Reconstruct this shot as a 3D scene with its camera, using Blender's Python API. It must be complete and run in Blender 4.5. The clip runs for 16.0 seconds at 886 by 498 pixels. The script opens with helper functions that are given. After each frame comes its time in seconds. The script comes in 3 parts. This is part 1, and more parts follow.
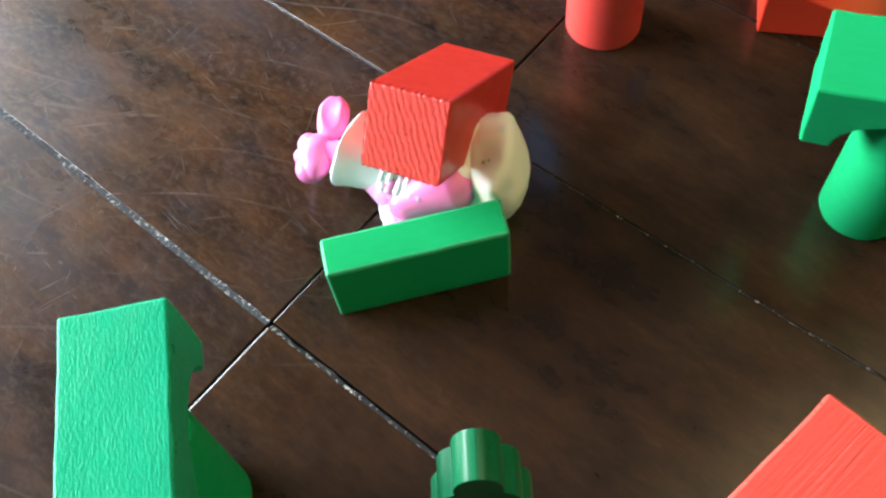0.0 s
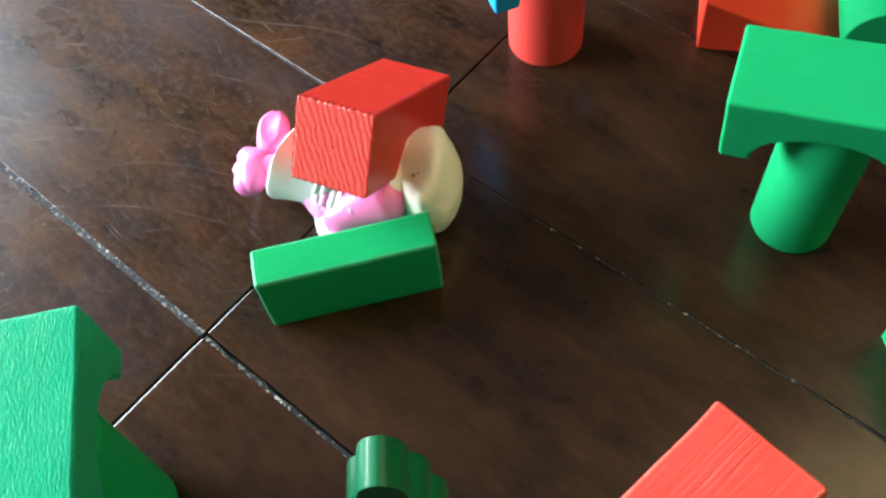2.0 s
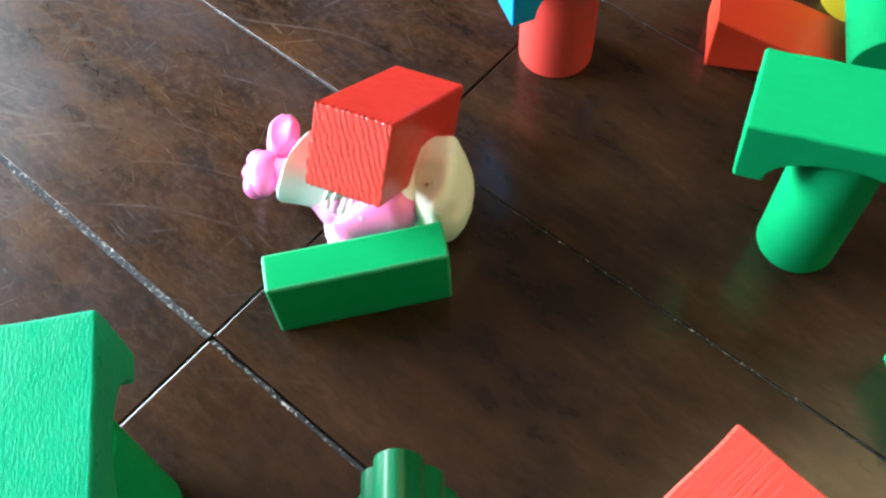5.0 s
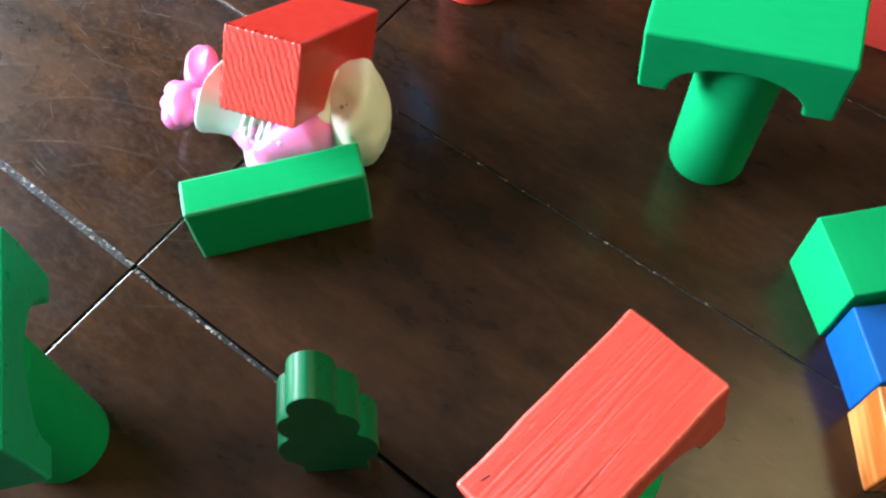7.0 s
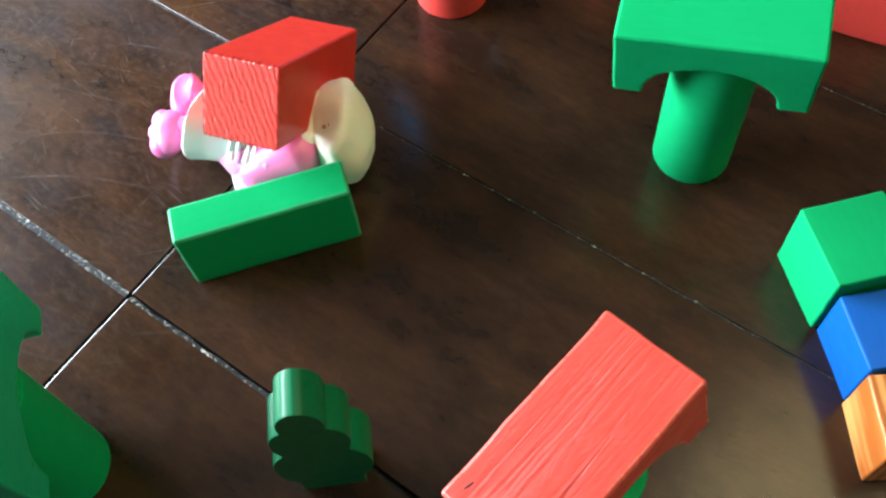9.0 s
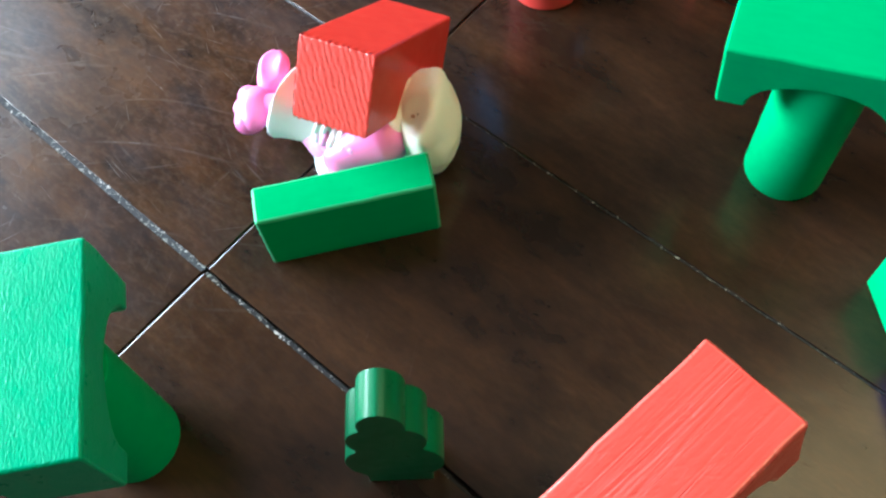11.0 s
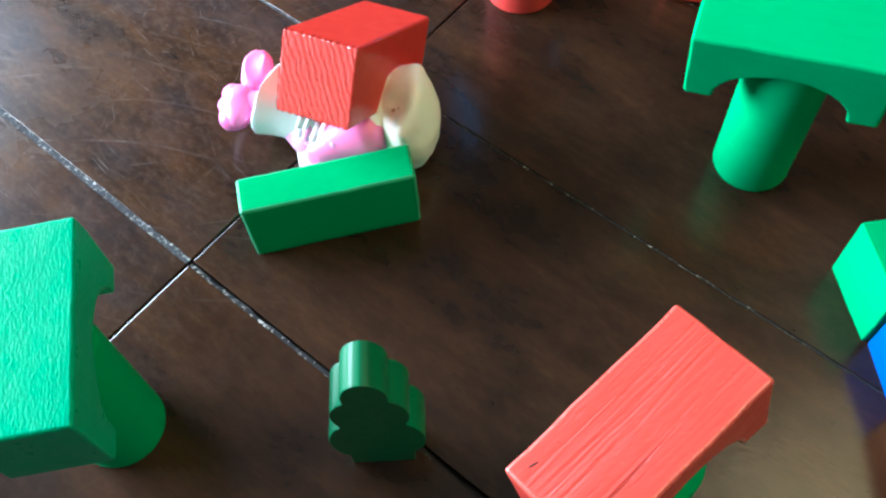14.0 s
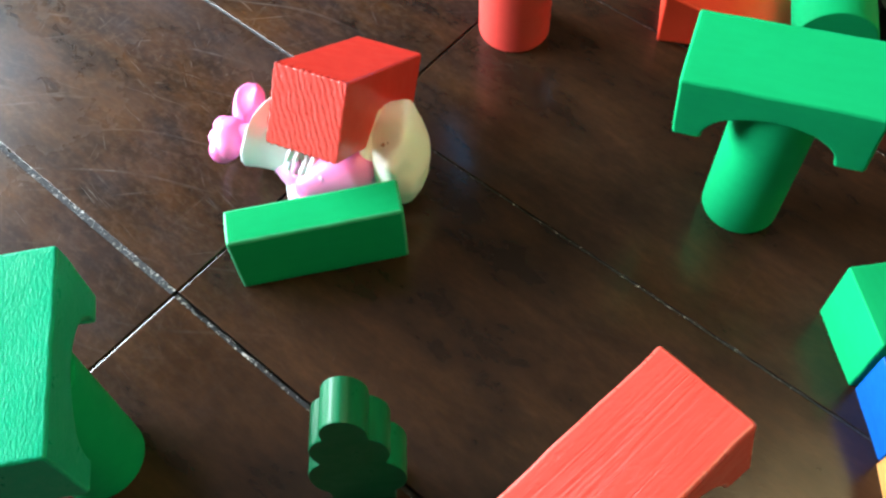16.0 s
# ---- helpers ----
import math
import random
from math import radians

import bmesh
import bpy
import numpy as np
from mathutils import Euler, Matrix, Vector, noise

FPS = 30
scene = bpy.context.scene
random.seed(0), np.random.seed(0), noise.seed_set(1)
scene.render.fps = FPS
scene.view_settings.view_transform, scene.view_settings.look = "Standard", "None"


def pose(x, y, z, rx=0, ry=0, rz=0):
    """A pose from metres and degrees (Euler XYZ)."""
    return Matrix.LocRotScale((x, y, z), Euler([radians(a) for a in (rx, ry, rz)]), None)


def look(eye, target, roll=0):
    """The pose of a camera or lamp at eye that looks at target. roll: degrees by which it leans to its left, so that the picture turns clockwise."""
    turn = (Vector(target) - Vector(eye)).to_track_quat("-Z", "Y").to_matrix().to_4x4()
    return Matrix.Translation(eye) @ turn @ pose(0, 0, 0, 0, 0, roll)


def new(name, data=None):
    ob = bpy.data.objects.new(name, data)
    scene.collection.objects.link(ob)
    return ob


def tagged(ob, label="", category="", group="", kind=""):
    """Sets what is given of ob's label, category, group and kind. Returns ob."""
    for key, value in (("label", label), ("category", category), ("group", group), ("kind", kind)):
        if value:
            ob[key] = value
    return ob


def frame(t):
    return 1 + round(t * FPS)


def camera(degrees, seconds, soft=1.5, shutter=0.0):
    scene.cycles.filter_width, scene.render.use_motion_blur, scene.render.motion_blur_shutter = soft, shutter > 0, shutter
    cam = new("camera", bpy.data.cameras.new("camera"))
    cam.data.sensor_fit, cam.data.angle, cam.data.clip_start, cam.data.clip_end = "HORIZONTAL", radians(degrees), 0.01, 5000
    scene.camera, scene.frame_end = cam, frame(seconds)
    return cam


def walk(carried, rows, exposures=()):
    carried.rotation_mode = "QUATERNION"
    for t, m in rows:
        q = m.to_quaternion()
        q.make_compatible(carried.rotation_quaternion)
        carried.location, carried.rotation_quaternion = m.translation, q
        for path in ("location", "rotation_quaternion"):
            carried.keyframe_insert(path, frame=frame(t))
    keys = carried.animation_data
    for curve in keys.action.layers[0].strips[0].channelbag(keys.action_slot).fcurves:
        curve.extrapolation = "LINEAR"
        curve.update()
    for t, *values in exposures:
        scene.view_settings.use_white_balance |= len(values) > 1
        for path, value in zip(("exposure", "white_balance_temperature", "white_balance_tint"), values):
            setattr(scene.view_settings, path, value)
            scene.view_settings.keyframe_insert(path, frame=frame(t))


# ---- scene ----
cam = camera(51.12, 16.0, soft=2.4)
PATH = [
    (0, (0.15252, -0.05410, 0.29582), (0.00843, 0.08117, -0.05195), -8.47),
    (0.5, (0.16670, -0.04723, 0.29622), (0.00744, 0.08678, -0.04536), -11.29),
    (1, (0.16597, -0.04495, 0.29603), (0.00408, 0.08801, -0.04473), -11.04),
    (1.5, (0.16892, -0.04597, 0.29531), (0.01467, 0.08878, -0.04827), -9.55),
    (2, (0.17556, -0.04048, 0.29528), (0.02474, 0.09909, -0.04790), -8.68),
    (2.5, (0.18181, -0.04067, 0.29751), (0.03259, 0.10491, -0.04387), -8.15),
    (3, (0.17372, -0.04289, 0.29740), (0.02674, 0.10156, -0.04543), -7.12),
    (3.2, (0.17256, -0.04284, 0.29720), (0.02760, 0.10381, -0.04556), -5.87),
    (5.3, (0.16279, -0.04754, 0.30036), (0.02396, 0.09828, -0.04527), -3.83),
    (5.5, (0.16618, -0.05019, 0.30155), (0.03534, 0.09812, -0.04614), -2.41),
    (6, (0.17634, -0.04856, 0.29708), (0.05061, 0.09817, -0.05315), -2.46),
    (6.5, (0.17644, -0.04974, 0.29475), (0.05242, 0.09614, -0.05644), -0.63),
    (7, (0.18634, -0.04951, 0.29495), (0.06494, 0.09672, -0.05701), -2.37),
    (7.5, (0.19118, -0.04612, 0.29629), (0.05832, 0.08864, -0.05611), -8.04),
    (8, (0.19043, -0.04265, 0.29922), (0.05377, 0.10782, -0.04528), -6.30),
    (8.5, (0.19486, -0.04564, 0.29791), (0.06889, 0.10682, -0.04978), -4.45),
    (8.7, (0.19645, -0.04518, 0.29686), (0.06795, 0.10393, -0.05136), -6.26),
    (10.8, (0.18152, -0.04211, 0.30172), (0.04362, 0.08687, -0.05091), -8.33),
    (11, (0.17719, -0.04488, 0.29943), (0.04146, 0.08072, -0.05525), -7.72),
    (11.5, (0.16736, -0.04661, 0.29631), (0.03366, 0.07907, -0.05911), -7.20),
    (12, (0.17179, -0.05355, 0.29380), (0.04591, 0.07184, -0.06458), -5.85),
    (12.5, (0.17716, -0.05369, 0.29620), (0.04909, 0.07685, -0.05955), -5.44),
    (13, (0.18023, -0.05334, 0.29619), (0.05138, 0.07777, -0.05907), -5.40),
    (13.5, (0.18449, -0.05908, 0.29610), (0.05104, 0.07494, -0.05636), -5.68),
    (14, (0.18809, -0.05889, 0.30033), (0.05203, 0.08231, -0.04832), -5.17),
    (14.5, (0.19096, -0.05585, 0.29430), (0.05438, 0.08074, -0.05597), -5.03),
    (15, (0.18566, -0.05875, 0.30092), (0.03464, 0.08962, -0.03846), -5.01),
    (15.5, (0.19134, -0.05641, 0.30192), (0.04573, 0.09787, -0.03719), -3.85),
    (16, (0.19025, -0.05596, 0.29908), (0.04695, 0.09640, -0.04188), -3.46),
]
# seconds, stops, kelvin, tint: the picture drifts from warm to cool and back
GRADE = [(0.0, -0.12, 6800, 14), (3.0, -0.18, 6750, 14), (5.5, 0.03, 6550, 12), (8.5, 0.02, 6600, 13), (11.0, 0.05, 6200, 11), (12.5, 0.09, 5900, 12), (14.5, 0.09, 5900, 12), (15.5, 0.05, 6450, 11), (16.0, 0.04, 6700, 11)]
walk(cam, [(t, look(eye, target, roll)) for t, eye, target, roll in PATH], GRADE)


# ---- world and lights ----
world = bpy.data.worlds.new("world")
scene.world = world
world.use_nodes = True
wn = world.node_tree
sky = wn.nodes.new("ShaderNodeTexSky")
sky.sky_type, sky.sun_disc = "NISHITA", False
sky.sun_elevation, sky.sun_rotation = radians(40), radians(250)
wn.nodes["Background"].inputs["Strength"].default_value = 0.1
wn.links.new(sky.outputs["Color"], wn.nodes["Background"].inputs["Color"])


def area_lamp(name, at, target, wide, high, watts, colour):
    data = bpy.data.lights.new(name, "AREA")
    data.shape, data.size, data.size_y, data.energy, data.color = "RECTANGLE", wide, high, watts, colour
    ob = new(name, data)
    ob.matrix_world = look(at, target)
    return ob


# daylight through the window of the room
area_lamp("window_daylight", (-1.36, -0.47, 0.51), (0.1, 0.0, 0.0), 1.58, 0.74, 178, (0.76, 0.91, 1.0))


# ---- materials ----
def material(name):
    m = bpy.data.materials.new(name)
    m.use_nodes = True
    t = m.node_tree
    return m, t, t.nodes["Principled BSDF"]


def node(t, kind, **values):
    n = t.nodes.new("ShaderNode" + kind)
    for k, v in values.items():
        n.inputs[k].default_value = v
    return n


def ramp(t, source, stops):
    r = t.nodes.new("ShaderNodeValToRGB")
    while len(r.color_ramp.elements) < len(stops):
        r.color_ramp.elements.new(0.5)
    for e, (p, c) in zip(r.color_ramp.elements, stops):
        e.position, e.color = p, (c, c, c, 1) if isinstance(c, (int, float)) else (*c, 1)
    t.links.new(source, r.inputs["Fac"])
    return r.outputs["Color"]


def mix(t, fac, a, b, mode="MIX"):
    m = t.nodes.new("ShaderNodeMix")
    m.data_type, m.blend_type = "RGBA", mode
    for socket, value in ((m.inputs[0], fac), (m.inputs[6], a), (m.inputs[7], b)):
        if isinstance(value, (int, float)):
            socket.default_value = value
        elif isinstance(value, tuple):
            socket.default_value = (*value, 1)
        else:
            t.links.new(value, socket)
    return m.outputs[2]


def coords(t, scale=(1, 1, 1), turn=(0, 0, 0)):
    c, m = t.nodes.new("ShaderNodeTexCoord"), t.nodes.new("ShaderNodeMapping")
    m.inputs["Scale"].default_value = scale
    m.inputs["Rotation"].default_value = turn
    t.links.new(c.outputs["Object"], m.inputs["Vector"])
    return m.outputs["Vector"]


def noise_at(t, vector, scale, detail=4, rough=0.55, warp=0.0):
    n = node(t, "TexNoise", Scale=scale, Detail=detail, Roughness=rough, Distortion=warp)
    t.links.new(vector, n.inputs["Vector"])
    return n.outputs["Fac"]


def bumped(t, shader, height, strength, distance, base=None):
    b = node(t, "Bump", Strength=abs(strength), Distance=distance)
    b.invert = strength < 0
    t.links.new(height, b.inputs["Height"])
    if base is not None:
        t.links.new(base, b.inputs["Normal"])
    t.links.new(b.outputs["Normal"], shader.inputs["Normal"])
    return b.outputs["Normal"]


def painted(name, colour, deep, rough=0.42, grain=0.10, pores=0.08, grooves=0.0, shine=0.3, coat=0.15, fineness=1.0):
    """Thick enamel on beech: brush-filled grain along x, pebbled film, thin spots, open grooves."""
    m, t, s = material(name)
    fine = noise_at(t, coords(t, (30, 170, 170)), 3, 5, 0.6, 0.5)
    patches = noise_at(t, coords(t), 38, 3)
    col = mix(t, ramp(t, fine, ((0.35, 0.0), (0.75, 0.4))), colour, deep)
    col = mix(t, ramp(t, patches, ((0.3, 0.0), (0.8, 0.35))), col, deep)
    r = ramp(t, noise_at(t, coords(t), 160, 3), ((0.3, rough - 0.07), (0.8, rough + 0.1)))
    t.links.new(r, s.inputs["Roughness"])
    s.inputs["Specular IOR Level"].default_value = shine
    s.inputs["Coat Weight"].default_value, s.inputs["Coat Roughness"].default_value = coat, 0.2
    first = bumped(t, s, fine, grain, 0.0007)
    pebble = noise_at(t, coords(t, (330 * fineness, 800 * fineness, 800 * fineness)), 1.0, 2, 0.5, 0.25)
    second = bumped(t, s, pebble, pores, 0.0006, first)
    if grooves:
        # raised year lines in bands, a few open cracks and small dents
        band = ramp(t, noise_at(t, coords(t, (3, 95, 95)), 1.0, 2), ((0.38, 0.15), (0.60, 1.0)))
        year = noise_at(t, coords(t, (22, 800, 800)), 1.0, 3, 0.6, 0.5)
        year = mix(t, 1.0, ramp(t, year, ((0.40, 0.0), (0.68, 1.0))), band, "MULTIPLY")
        col = mix(t, mix(t, 1.0, year, (0.42, 0.42, 0.42), "MULTIPLY"), col, tuple(0.60 * v for v in deep))
        third = bumped(t, s, year, -0.45 * grooves, 0.0005, second)
        cut = ramp(t, noise_at(t, coords(t, (12, 520, 520)), 1.0, 3, 0.6, 0.35), ((0.655, 0.0), (0.69, 1.0)))
        col = mix(t, mix(t, 1.0, cut, (0.75, 0.75, 0.75), "MULTIPLY"), col, tuple(0.45 * v for v in deep))
        fourth = bumped(t, s, cut, -0.6 * grooves, 0.0006, third)
        dents = ramp(t, noise_at(t, coords(t, (210, 420, 420)), 1.0, 2, 0.5, 0.8), ((0.62, 0.0), (0.76, 1.0)))
        bumped(t, s, dents, -0.22 * grooves, 0.0004, fourth)
    t.links.new(col, s.inputs["Base Color"])
    return m


GREEN = painted("green_paint", (0.0002, 0.350, 0.118), (0.0002, 0.30, 0.098), 0.50, 0.07, 0.07, 0.0, 0.03, 0.0)
GREEN_ROUGH = painted("green_paint_grainy", (0.0003, 0.385, 0.205), (0.0003, 0.32, 0.165), 0.33, 0.16, 0.36, 0.0, 0.14, 0.12, 1.7)
GREEN_EDGE = painted("worn_green_edge", (0.008, 0.36, 0.15), (0.06, 0.33, 0.15), 0.45, 0.10, 0.10, 0.0, 0.3)
LEAF_GREEN = painted("leaf_green_paint", (0.001, 0.140, 0.056), (0.001, 0.125, 0.048), 0.34, 0.0, 0.0, 0.0, 0.22, 0.06)
RED = painted("red_paint", (0.66, 0.032, 0.020), (0.56, 0.022, 0.014), 0.42, 0.12, 0.10, 0.0, 0.4)
RED_GRAINY = painted("red_paint_grainy", (0.62, 0.052, 0.036), (0.54, 0.042, 0.028), 0.42, 0.20, 0.16, 1.0, 0.35)
# paler red for the rounded edges: their highlight, put into the colour
RED_RIM_HIGHLIGHT = painted("red_rim_highlight", (0.68, 0.085, 0.060), (0.60, 0.055, 0.034), 0.30, 0.10, 0.10, 0.0, 0.8)
END_RED = painted("sawn_end_red_paint", (0.76, 0.072, 0.056), (0.66, 0.045, 0.034), 0.34, 0.10, 0.22, 0.0, 0.6)
PALE_RED = painted("pale_red_paint", (0.74, 0.062, 0.048), (0.66, 0.040, 0.030), 0.45, 0.12, 0.10, 0.0, 0.4)
ORANGE_RED = painted("orange_red_paint", (0.88, 0.058, 0.026), (0.80, 0.046, 0.020), 0.45)
BLUE = painted("blue_paint", (0.001, 0.095, 0.42), (0.002, 0.07, 0.32), 0.50, 0.12, 0.1, 0.0, 0.12, 0.05)
SKY_BLUE = painted("sky_blue_paint", (0.002, 0.30, 0.62), (0.002, 0.22, 0.5), 0.40)
YELLOW = painted("yellow_paint", (0.62, 0.55, 0.03), (0.45, 0.48, 0.04), 0.45)


def stained(name, light, dark):
    """Clear orange stain on wood with the growth rings showing."""
    m, t, s = material(name)
    v = coords(t, (10, 70, 70))
    w = node(t, "TexWave", Scale=1.15, Distortion=4.5, Detail=3.0)
    w.inputs["Detail Scale"].default_value = 1.2
    w.bands_direction = "Y"
    t.links.new(v, w.inputs["Vector"])
    col = mix(t, ramp(t, w.outputs["Fac"], ((0.2, 0.0), (0.9, 1.0))), light, dark)
    t.links.new(col, s.inputs["Base Color"])
    s.inputs["Roughness"].default_value = 0.42
    bumped(t, s, w.outputs["Fac"], 0.15, 0.0003)
    return m


ORANGE = stained("orange_stain", (0.74, 0.30, 0.085), (0.40, 0.10, 0.015))


def plastic(name, colour, deep, rough=0.4, smudge=None):
    m, t, s = material(name)
    n = noise_at(t, coords(t), 60, 4)
    col = mix(t, ramp(t, n, ((0.35, 0.0), (0.8, 1.0))), colour, deep)
    if smudge:
        # rubbed print left on the vinyl round one place
        c, off = t.nodes.new("ShaderNodeTexCoord"), t.nodes.new("ShaderNodeVectorMath")
        off.operation = "DISTANCE"
        off.inputs[1].default_value = smudge
        t.links.new(c.outputs["Object"], off.inputs[0])
        mask = mix(t, 1.0, ramp(t, off.outputs["Value"], ((0.0010, 0.35), (0.0042, 0.0))), ramp(t, noise_at(t, coords(t), 260, 3), ((0.35, 0.1), (0.62, 1.0))), "MULTIPLY")
        col = mix(t, mask, col, (0.46, 0.30, 0.21))
    t.links.new(col, s.inputs["Base Color"])
    s.inputs["Roughness"].default_value = rough
    s.inputs["Subsurface Weight"].default_value = 0.30
    s.inputs["Subsurface Radius"].default_value = (0.004, 0.0022, 0.0020)
    bumped(t, s, noise_at(t, coords(t), 220, 3), 0.15, 0.0003)
    return m


PINK = plastic("pink_vinyl", (0.90, 0.25, 0.57), (0.87, 0.12, 0.42), 0.36)
PALE_PINK = plastic("pale_pink_vinyl", (0.90, 0.38, 0.69), (0.88, 0.24, 0.58), 0.38)
CREAM = plastic("cream_vinyl", (0.96, 0.865, 0.755), (0.94, 0.82, 0.68), 0.42, (0.0318, 0.0826, 0.0335))
ROSE = plastic("rose_vinyl", (0.92, 0.22, 0.50), (0.90, 0.14, 0.40), 0.36)
SPOT = plastic("brown_spot", (0.42, 0.25, 0.16), (0.36, 0.20, 0.12))
WHITE = plastic("white_vinyl", (0.88, 0.83, 0.88), (0.87, 0.78, 0.84), 0.4)


def table_wood():
    """Dark walnut-stained plank under worn lacquer: long grain, rubbed lighter streaks, hair scratches, dimples."""
    m, t, s = material("dark_lacquered_wood")
    info = t.nodes.new("ShaderNodeObjectInfo")
    c = t.nodes.new("ShaderNodeTexCoord")
    move = t.nodes.new("ShaderNodeVectorMath")
    move.operation = "MULTIPLY_ADD"
    move.inputs[1].default_value = (1, 1, 1)
    far = t.nodes.new("ShaderNodeCombineXYZ")
    times = t.nodes.new("ShaderNodeMath")
    times.operation = "MULTIPLY"
    times.inputs[1].default_value = 7.0
    t.links.new(info.outputs["Random"], times.inputs[0])
    t.links.new(times.outputs[0], far.inputs[0])
    t.links.new(times.outputs[0], far.inputs[2])
    t.links.new(c.outputs["Object"], move.inputs[0])
    t.links.new(far.outputs[0], move.inputs[2])

    def place(scale, turn=(0, 0, 0)):
        mp = t.nodes.new("ShaderNodeMapping")
        mp.vector_type = "TEXTURE"
        mp.inputs["Scale"].default_value, mp.inputs["Rotation"].default_value = tuple(1 / v for v in scale), turn
        t.links.new(move.outputs[0], mp.inputs["Vector"])
        return mp.outputs["Vector"]

    grain = noise_at(t, place((14, 120, 60)), 3.0, 5, 0.6, 0.4)
    broad = noise_at(t, place((8, 20, 15)), 1.6, 5, 0.6, 0.3)
    cloud = noise_at(t, place((26, 46, 24)), 1.6, 5, 0.6, 0.25)
    where = t.nodes.new("ShaderNodeSeparateXYZ")
    t.links.new(c.outputs["Object"], where.inputs[0])
    away = t.nodes.new("ShaderNodeMath")
    away.operation = "MULTIPLY_ADD"
    away.inputs[1].default_value, away.inputs[2].default_value = -5.0, 0.25
    t.links.new(where.outputs[0], away.inputs[0])
    worn = ramp(t, away.outputs[0], ((0.0, 0.05), (0.45, 0.45), (0.9, 1.0)))
    col = mix(t, ramp(t, broad, ((0.40, 0.0), (0.70, 1.0))), (0.0105, 0.0052, 0.0036), (0.041, 0.0172, 0.0084))
    col = mix(t, ramp(t, cloud, ((0.35, 0.0), (0.80, 0.5))), col, (0.060, 0.0265, 0.0120))
    amber = mix(t, 1.0, ramp(t, noise_at(t, place((11, 30, 20)), 2.0, 7, 0.66, 0.3), ((0.42, 0.0), (0.74, 0.95))), worn, "MULTIPLY")
    col = mix(t, amber, col, (0.115, 0.048, 0.016))
    col = mix(t, ramp(t, grain, ((0.36, 0.2), (0.60, 0.0))), col, (0.010, 0.006, 0.0045))
    flecks = ramp(t, noise_at(t, place((90, 230, 90)), 3.0, 3, 0.6), ((0.38, 0.22), (0.58, 0.0)))
    col = mix(t, flecks, col, (0.012, 0.007, 0.006))
    # small rubbed mottling of the worn finish
    rub = mix(t, 1.0, ramp(t, noise_at(t, place((70, 120, 60)), 3.0, 4, 0.65, 0.2), ((0.46, 0.0), (0.68, 0.5))), worn, "MULTIPLY")
    col = mix(t, rub, col, (0.105, 0.066, 0.045))
    # fine curved hair scratches, thick where the finish is worn
    lines = None
    for k, turn in enumerate((0.3, 0.8, 1.25, 1.6, 2.05, 2.6, 3.0)):
        w = noise_at(t, place((9 + 5 * k, 1150 - 80 * k, 1), (0, 0, turn)), 1.0, 1, 0.3, 1.6)
        one = ramp(t, w, ((0.70, 0.0), (0.79, 0.95)))
        gate = ramp(t, noise_at(t, place((1, 1, 1), (0, 0, k)), 13 + 4 * k, 3), ((0.50, 0.0), (0.68, 1.0)))
        one = mix(t, 1.0, one, gate, "MULTIPLY")
        lines = one if lines is None else mix(t, 1.0, lines, one, "LIGHTEN")
    # long sweeping arcs
    for k, (ax, ay, scale) in enumerate(((-0.34, 0.46, 11.0), (0.22, -0.52, 9.0))):
        shift = t.nodes.new("ShaderNodeVectorMath")
        shift.operation = "ADD"
        shift.inputs[1].default_value = (-ax, -ay, 0.0)
        t.links.new(c.outputs["Object"], shift.inputs[0])
        w = node(t, "TexWave", Scale=scale, Distortion=4.0, Detail=0.0)
        w.inputs["Detail Scale"].default_value = 1.1
        w.wave_type = "RINGS"
        w.rings_direction = "Z"
        t.links.new(shift.outputs[0], w.inputs["Vector"])
        one = ramp(t, w.outputs["Fac"], ((0.9998, 0.0), (0.99998, 0.4)))
        gate = ramp(t, noise_at(t, place((1, 1, 1), (0, 0, k + 0.5)), 24 + 5 * k, 3), ((0.48, 0.0), (0.62, 1.0)))
        lines = mix(t, 1.0, lines, mix(t, 1.0, one, gate, "MULTIPLY"), "LIGHTEN")
    lines = mix(t, 1.0, lines, worn, "MULTIPLY")
    col = mix(t, mix(t, 1.0, lines, (0.44, 0.44, 0.44), "MULTIPLY"), col, (0.25, 0.215, 0.20))
    # stray dust specks
    dots = node(t, "TexVoronoi", Scale=62.0)
    t.links.new(place((1, 1, 1)), dots.inputs["Vector"])
    speck = ramp(t, dots.outputs["Distance"], ((0.018, 1.0), (0.030, 0.0)))
    pick = ramp(t, dots.outputs["Color"], ((0.80, 0.0), (0.82, 1.0)))
    col = mix(t, mix(t, 1.0, speck, pick, "MULTIPLY"), col, (0.55, 0.52, 0.48))
    # bluish window haze, painted as a thin film where the finish is dull
    film = mix(t, 1.0, ramp(t, noise_at(t, place((1, 1.6, 1)), 15, 5, 0.62), ((0.42, 0.0), (0.75, 0.40))), worn, "MULTIPLY")
    col = mix(t, film, col, (0.052, 0.060, 0.084))
    t.links.new(col, s.inputs["Base Color"])
    smear = noise_at(t, place((1, 1, 1)), 26, 5, 0.6)
    r = ramp(t, smear, ((0.3, 0.14), (0.75, 0.25)))
    hazy = mix(t, 1.0, ramp(t, noise_at(t, place((1, 1.6, 1)), 17, 4, 0.6), ((0.30, 0.55), (0.72, 1.0))), worn, "MULTIPLY")
    r = mix(t, hazy, r, (0.328, 0.328, 0.328))
    r = mix(t, mix(t, 1.0, lines, (0.4, 0.4, 0.4), "MULTIPLY"), r, (0.5, 0.5, 0.5))
    t.links.new(r, s.inputs["Roughness"])
    s.inputs["Specular IOR Level"].default_value = 0.37
    first = bumped(t, s, grain, 0.04, 0.0004)
